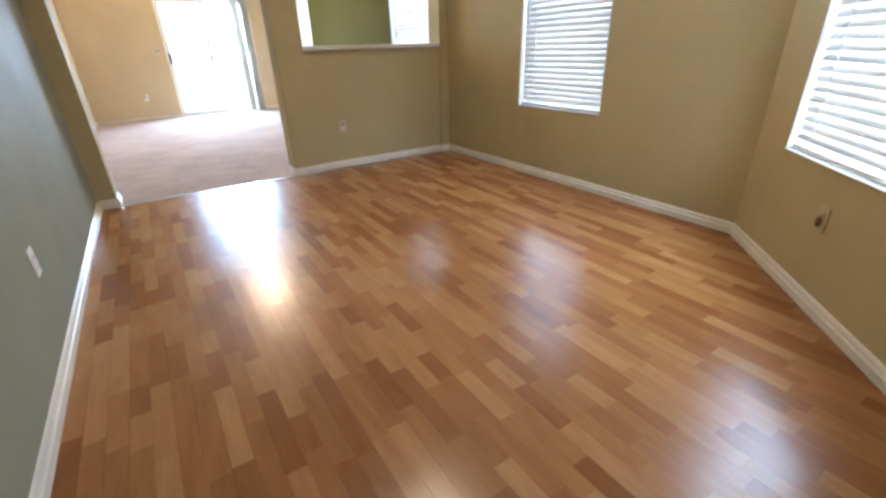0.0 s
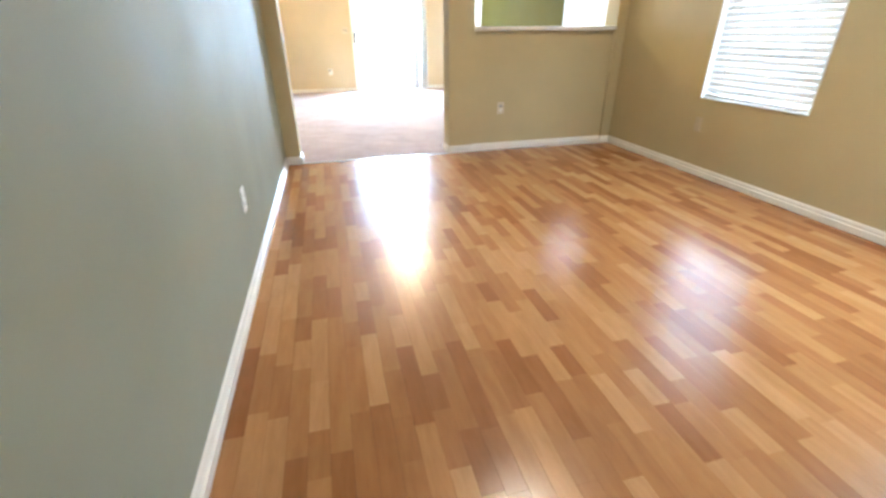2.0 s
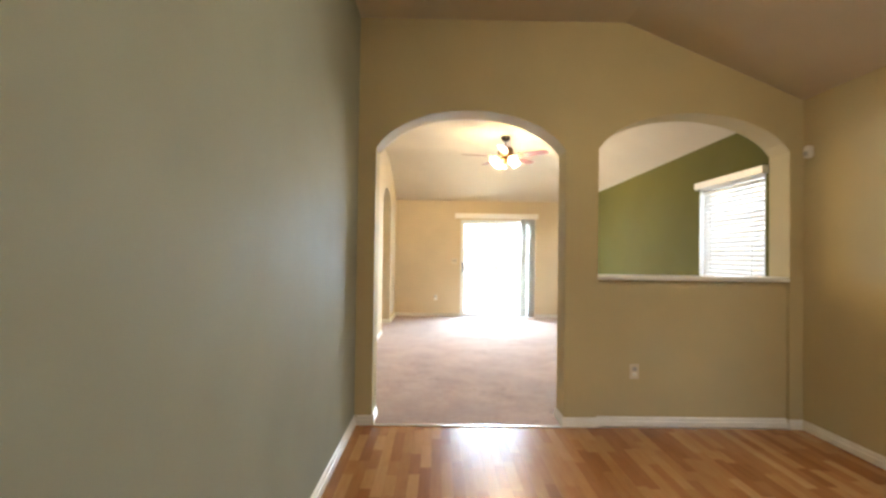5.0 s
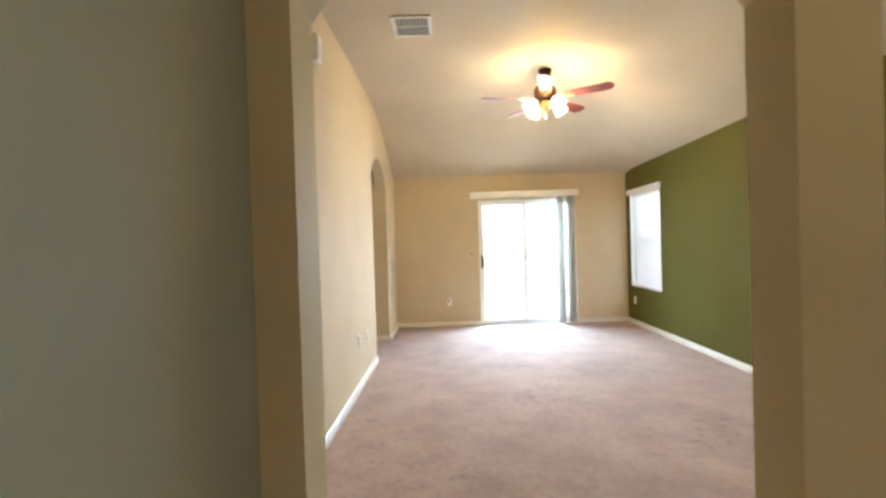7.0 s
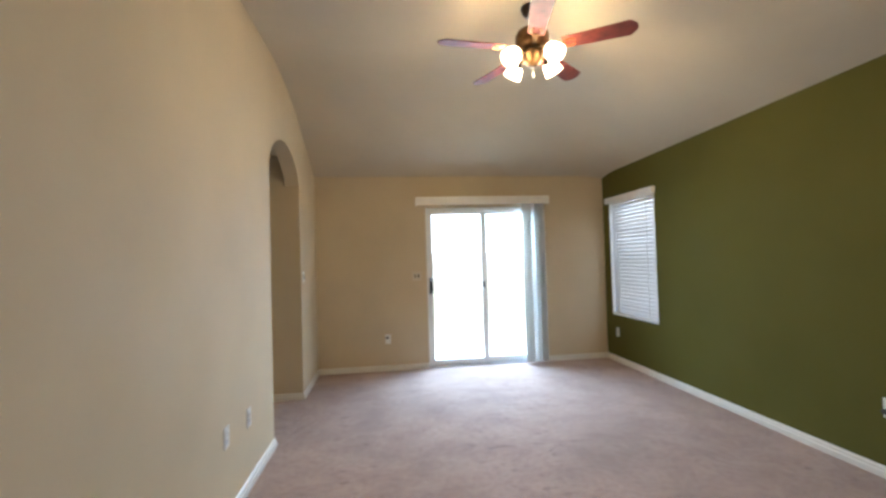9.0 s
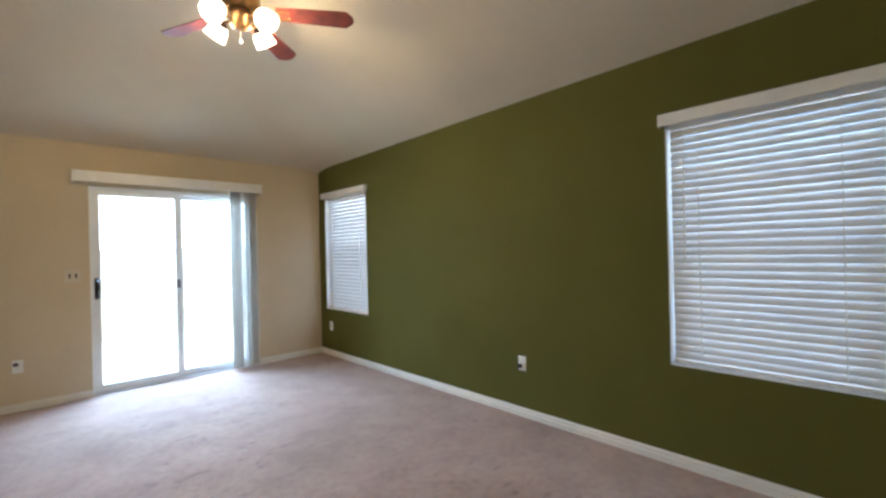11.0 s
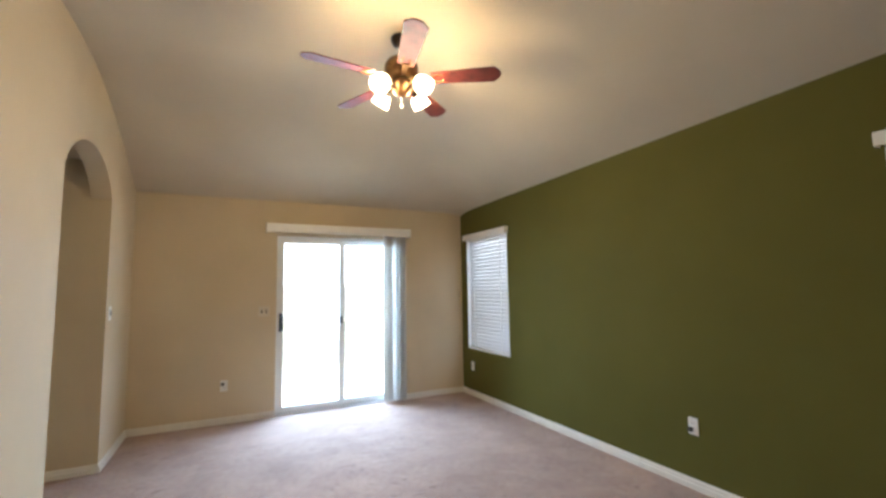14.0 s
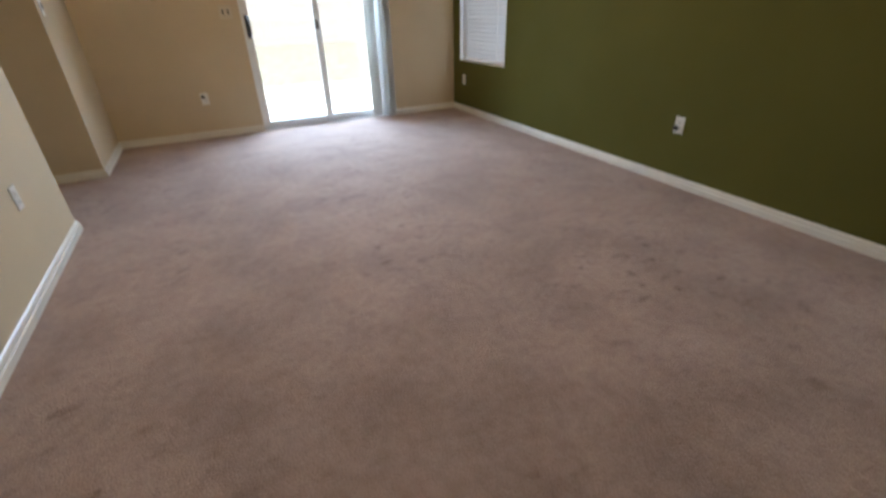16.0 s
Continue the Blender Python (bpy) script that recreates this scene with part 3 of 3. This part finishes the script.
# ---- ceiling fan ----
def ceiling_fan(x, y, z):
    root = thing("ceiling_fan", pose(x, y, z), "brass ceiling fan with five cherry blades and four lit globes", "ceiling fan")
    part("canopy", lathe([(.02, -.068), (.036, -.064), (.056, -.045), (.068, -.016), (.068, 0)]), DARKBRASS, root, smooth=True)
    part("downrod", lathe([(.013, -.14), (.013, -.06)], 12), DARKBRASS, root, smooth=True)
    part("motor_housing", lathe([(.05, -.292), (.085, -.287), (.106, -.268), (.113, -.235), (.113, -.20), (.10, -.17), (.07, -.148), (.03, -.135), (.018, -.125)], 32), BRONZE, root, smooth=True)
    for k in range(5):
        m = pose(0, 0, -.290, 0, 0, -31 + 72 * k) @ pose(0, 0, 0, -12, 0, 0)
        pts = [(.20, -.054), (.612, -.070), (.650, -.030), (.657, 0), (.650, .030), (.612, .070), (.20, .054)]
        bm = bmesh.new()
        f = bm.faces.new([bm.verts.new((px, py, 0)) for px, py in pts])
        up = bmesh.ops.extrude_face_region(bm, geom=[f])
        bmesh.ops.translate(bm, verts=[v for v in up["geom"] if isinstance(v, bmesh.types.BMVert)], vec=(0, 0, .007))
        bmesh.ops.bevel(bm, geom=bm.edges[:], offset=.0015, segments=1, affect="EDGES")
        blade = part("blade", bm, CHERRY, root)
        blade.matrix_basis = m
        bm = block((.085, -.016, -.010), (.22, .016, -.002), .003)
        for s in (-1, 1):
            join(bm, rod([(.18, 0, -.006), (.215, s * .028, -.005), (.255, s * .033, -.004), (.28, s * .02, -.004)], .006, 6))
        part("blade_iron", bm, BRONZE, blade, "brass blade bracket")
    part("light_kit", lathe([(.012, -.405), (.03, -.40), (.05, -.382), (.058, -.355), (.075, -.335), (.080, -.312), (.05, -.290)], 28), BRONZE, root, smooth=True)
    for a in (-64, 26, 116, 206):
        c, s = math.cos(radians(a)), math.sin(radians(a))
        part("lamp_arm", rod([(c * .04, s * .04, -.350), (c * .09, s * .09, -.335), (c * .125, s * .125, -.330), (c * .150, s * .150, -.336)], .009, 8), BRONZE, root, smooth=True)
        g = part("lamp_shade", lathe([(.020, 0), (.040, -.010), (.056, -.034), (.062, -.060), (.064, -.082), (.070, -.104), (.064, -.103), (.02, -.100)], 20), LAMPGLASS, root, "lit frosted bell glass", smooth=True)
        g.matrix_basis = pose(c * .145, s * .145, -.332) @ Matrix.Rotation(radians(42), 4, Vector((s, -c, 0))) @ Matrix.Scale(.92, 4)
        fitter = part("fitter", lathe([(.014, .016), (.026, .012), (.036, .002), (.043, -.014), (.045, -.020), (.042, -.020), (.038, -.010), (.020, .004)], 20), DARKBRASS, root, smooth=True)
        fitter.matrix_basis = g.matrix_basis.copy()
        bulb = new("bulb_light", bpy.data.lights.new("bulb_light", "POINT"))
        bulb.data.energy, bulb.data.color, bulb.data.shadow_soft_size = 7.5, (1.0, .71, .36), .03
        bulb.matrix_world = root.matrix_basis @ g.matrix_basis @ pose(0, 0, -.053)
    bm = rod([(.0, 0, -.40), (.0, 0, -.455)], .0015, 5)
    join(bm, lathe([(.003, -.485), (.009, -.48), (.008, -.465), (.003, -.455)], 10))
    part("pull_chain", bm, WHITE, root)
    return root


ceiling_fan(1.598, 3.105, FLAT_L)


def dome_light(x, y, z):
    root = thing("ceiling_light", pose(x, y, z), "lit frosted dome light on a brass base on the dining ceiling", "ceiling light")
    part("base", lathe([(.06, -.03), (.19, -.028), (.20, -.015), (.20, 0)], 32), BRONZE, root, smooth=True)
    part("shade", lathe([(.004, -.13), (.065, -.125), (.13, -.098), (.175, -.055), (.182, -.03), (.06, -.0295)], 28), DOMEGLASS, root, "lit frosted glass bowl", smooth=True)


dome_light(1.80, -2.06, FLAT_D)


# ---- wall plates and small fixtures; each is built facing -y and turned to its wall ----
def on_wall(x, y, z, facing):
    return pose(x, y, z, 0, 0, facing)


def outlet(m, label, dark=False, plug=False, sockets=None, high=0.0):
    face = TANPALE if sockets else TANPLATE if dark else WHITE
    root = thing("wall_outlet", m, label, "outlet", "wall outlets")
    part("plate", block((-.036, -.006, -.058), (.036, 0, .058), .0025), face, root)
    for z in (-.020, .020):
        s = part("socket", block((-.016, -.0085, z - .0145), (.016, -.005, z + .0145), .003), (sockets[z > 0] if sockets else TANPLATE if dark else WHITE), root)
        bm = block((-.009, -.0095, z - .003), (-.0065, -.0082, z + .006))
        block((.0065, -.0095, z - .003), (.009, -.0082, z + .005), 0, bm)
        block((-.002, -.0095, z - .010), (.002, -.0082, z - .006), 0, bm)
        part("slot", bm, SHADE_IN, s)
    if plug and dark:
        part("plug", block((-.010, -.026, -.034), (.010, -.008, .012), .005), BROWNP, root, "brown plug")
    elif plug:
        part("plug", block((-.030, -.035, -.034 + high), (.004, -.008, -.004 + high), .005), SHADE_IN, root, "black plug in the socket")
    return root


def switch_plate(m, label, toggles=1, face=WHITE, lever=GREYP):
    root = thing("light_switch", m, label, "light switch")
    half = .036 + .023 * (toggles - 1)
    part("plate", block((-half, -.006, -.058), (half, 0, .058), .0025), face, root)
    for k in range(toggles):
        x = (k - (toggles - 1) / 2) * .046
        part("toggle", outline([(x - .008, -.020), (x + .008, -.020), (x + .007, .022), (x - .007, .022)], -.015, .001), lever, root)
        part("screw", lathe([(.003, -.002), (.003, .002)], 8), ALU, root).matrix_basis = pose(x, -.006, .03, 90)
    return root


outlet(on_wall(0, -2.147, .405, 90), "white outlet plate low on the grey green wall")
outlet(on_wall(2.15, .03, .42, 0), "ivory outlet with grey and white sockets low on the half wall", dark=True, sockets=(WHITE, GREYP))
outlet(on_wall(EAST_D, -1.21, .405, -90), "ivory outlet below the dining window", dark=True)
bo = bay(.78, .40, 0)
outlet(on_wall(*bo, math.degrees(math.atan2(BAYDIR[1], BAYDIR[0]))), "ivory outlet below the bay window with a brown plug", dark=True, plug=True)
outlet(on_wall(.568, NORTH, .40, 0), "white outlet with a dark plug beside the patio door", plug=True, high=.040)
outlet(on_wall(EAST_L, 2.535, .425, -90), "white outlet with a black plug on the green wall", plug=True)
outlet(on_wall(EAST_L, 5.575, .385, -90), "small white outlet on the green wall below the window")
outlet(on_wall(WEST_L, 2.80, .46, 90), "white outlet low on the tan wall", plug=False)
outlet(on_wall(WEST_L, 3.17, .435, 90), "white outlet plate low on the tan wall by the arch")
switch_plate(on_wall(.952, NORTH, 1.18, 0), "ivory double switch with dark toggles beside the patio door", 2, TANPALE, SHADE_IN)
switch_plate(on_wall(WEST_L, 5.01, 1.24, 90), "white switch beside the arched passage")


def picture_switch(m):
    """White switch cover printed with brown patches above and below."""
    root = thing("switch_cover", m, "white switch cover with brown printed patches on the grey green wall", "switch cover")
    part("plate", block((-.042, -.010, -.063), (.042, 0, .063), .003), WHITE, root)
    def patch(name, pts, material, lift, label):
        bm = outline(pts, -.0006)
        bmesh.ops.translate(bm, verts=bm.verts[:], vec=(0, -.0101 - lift, 0))
        part(name, bm, material, root, label)

    dome = [(.004 + .033 * math.cos(a), -.060 + .060 * math.sin(a) ** .8) for a in (math.pi * k / 16 for k in range(17))]
    patch("lower_patch", dome, BROWN, 0, "brown rounded printed patch")
    patch("pale_patch", [(.006 + .013 * math.cos(a), -.052 + .030 * math.sin(a)) for a in (math.pi * k / 12 for k in range(13))], BLUEP, .0008, "pale bluish printed patch")
    patch("foot_patch", [(-.026, -.060), (.034, -.060), (.034, -.053), (.010, -.050), (-.014, -.053)], DARKP, .0008, "dark printed band")
    patch("upper_patch", [(-.040, .060), (-.040, .032), (-.026, .024), (-.010, .016), (.012, .018), (.026, .025), (.040, .032), (.040, .060)], BROWN, 0, "brown printed patch")
    patch("dark_patch", [(-.022, .060), (-.020, .048), (-.012, .041), (.000, .040), (.004, .046), (.010, .042), (.017, .030), (.020, .040), (.018, .060)], DARKP, .0008, "dark printed patch")
    patch("print_mark", [(-.004, .012), (.006, .012), (.005, .002), (-.003, .003)], GREYP, 0, "grey printed mark")


picture_switch(on_wall(0, -3.789, 1.185, 90))


def corner_sensor(m):
    root = thing("motion_sensor", m, "small white motion sensor on the wall near the corner", "sensor")
    part("body", block((-.028, -.045, -.045), (.028, 0, .045), .009), WHITE, root)
    part("lens", block((-.020, -.049, -.032), (.020, -.043, .002), .004), GREYP, root)


corner_sensor(on_wall(EAST_D, -.07, 2.12, -90))


def chime_box(m):
    root = thing("door_chime", m, "white door chime box high on the tan wall", "door chime")
    part("cover", block((-.05, -.05, -.09), (.05, 0, .09), .008), WHITE, root)
    bm = bmesh.new()
    for k in range(4):
        block((-.032, -.0515, -.06 + k * .03), (.032, -.0495, -.052 + k * .03), 0, bm)
    part("grille", bm, GREYP, root)


chime_box(on_wall(WEST_L, 1.64, 2.69, 90))


def ceiling_vent(x, y, z):
    root = thing("ceiling_vent", pose(x, y, z), "white louvred air vent in the living room ceiling", "air vent")
    part("backing", block((-.13, -.13, -.004), (.13, .13, -.001)), SHADE_IN, root)
    bm = bmesh.new()
    for a, b in (((-.155, -.155, -.012), (.155, -.125, 0)), ((-.155, .125, -.012), (.155, .155, 0)), ((-.155, -.125, -.012), (-.125, .125, 0)), ((.125, -.125, -.012), (.155, .125, 0)), ((-.125, -.006, -.012), (.125, .006, -.004))):
        block(a, b, .002, bm)
    part("frame", bm, WHITE, root)
    for k in range(11):
        for s in (-1, 1):
            lo, hi = (-.122, -.008) if s < 0 else (.008, .122)
            v = part("slat", block((-.0012, lo, -.008), (.0012, hi, .006)), WHITE, root)
            v.matrix_basis = pose(-.115 + k * .023, 0, -.007, 0, 28, 0)


ceiling_vent(.345, 2.13, FLAT_L)

# ---- outside, seen bright and pale through the glass ----
structure("patio", block((-1.5, 6.05, -0.13), (6.5, 9.6, -0.06), .01), CONCRETE, "pale concrete patio slab")


def fence(m, length, label):
    root = thing("fence", m, label, "fence")
    data = None
    for k in range(int(length / .15)):
        if data is None:
            b = part("board", block((0, 0, 0), (.142, .018, 1.8), .004), FENCE, root)
            data = b.data
        else:
            b = new("board", data)
            b.parent = root
        b.matrix_basis = pose(k * .15, random.Random(k).uniform(-.004, .004), random.Random(k + 99).uniform(-.015, .01))
    for z in (.3, 1.5):
        part("rail", block((0, .02, z), (length, .06, z + .09), .004), FENCE, root)


fence(pose(-8, 21.5, -.12), 24, "pale plank fence across the back yard")
fence(pose(7.2, -7, -.12, 0, 0, 90), 24, "pale plank fence along the side yard")


# hazy white sky low in the north, far behind the fence
haze, haze_nt, haze_bsdf = shader("white haze")
haze_nt.nodes.remove(haze_bsdf)
haze_glow = node(haze_nt, "Emission", Strength=1.6)
haze_nt.links.new(ramp(haze_nt, noise_of(haze_nt, 0.02, 3), [(0.3, (.90, .95, 1.0)), (0.7, (1.0, 1.0, 1.0))]), haze_glow.inputs[0])
haze_nt.links.new(haze_glow.outputs[0], haze_nt.nodes["Material Output"].inputs[0])
structure("backdrop", block((-110, 88.0, -.4), (120, 88.4, 62)), haze, "bright hazy white sky beyond the back yard")


# ---- laminate floor: three-strip boards, each strip a piece ----
floor = structure("floor", block((-0.1, SOUTH, -0.0055), (3.58, -0.001, -0.0035)), SUBFLOOR, "satin beech laminate floor of short staggered strips")
rnd = random.Random(21)
PIECES = {}


def strip_mesh(length):
    if length not in PIECES:
        w, e = .0649, .0003
        bm = bmesh.new()
        lo = [bm.verts.new(p) for p in ((0, 0, -.004), (w, 0, -.004), (w, length, -.004), (0, length, -.004))]
        hi = [bm.verts.new(p) for p in ((e, e, 0), (w - e, e, 0), (w - e, length - e, 0), (e, length - e, 0))]
        bm.faces.new(hi)
        for k in range(4):
            bm.faces.new((lo[k], lo[(k + 1) % 4], hi[(k + 1) % 4], hi[k]))
        me = bpy.data.meshes.new("strip")
        bm.to_mesh(me)
        bm.free()
        me.materials.append(STRIPS)
        PIECES[length] = me
    return PIECES[length]


LENGTHS = (.17, .22, .26, .30, .34, .39, .44)
verts, faces, made = [], [], 0
col = 0
x = 0.012
while x < 3.58:
    y = SOUTH - rnd.uniform(0, .4)
    while y < -0.005:
        length = rnd.choice(LENGTHS)
        end = min(y + length, -0.004)
        xb = bay(0, 0, 0)[0] + (BAY[1] - (y + length)) / BAYDIR[1] * -BAYDIR[0] if y + length < BAY[1] else 9
        if (y + length > ey or x < ex) and x < xb + .05:
            near = x < 2.45 and -4.0 < y < -1.45
            if near and end == y + length and made < 300:
                s = new("strip", strip_mesh(length))
                s.parent = floor
                s.matrix_basis = pose(x, y, 0)
                made += 1
            elif end - y > .01:
                n, e, w = len(verts), .0003, .0649
                verts += [(x, y, -.004), (x + w, y, -.004), (x + w, end, -.004), (x, end, -.004), (x + e, y + e, 0), (x + w - e, y + e, 0), (x + w - e, end - e, 0), (x + e, end - e, 0)]
                faces += [(n + 4, n + 5, n + 6, n + 7)] + [(n + k, n + (k + 1) % 4, n + 4 + (k + 1) % 4, n + 4 + k) for k in range(4)]
        y += length
    x += .0650
me = bpy.data.meshes.new("strips_far")
me.from_pydata(verts, [], faces)
me.materials.append(STRIPS_FAR)
far = tagged(new("strips_far", me), "beech laminate strips farther along the floor", kind="stuff")
far.parent = floor
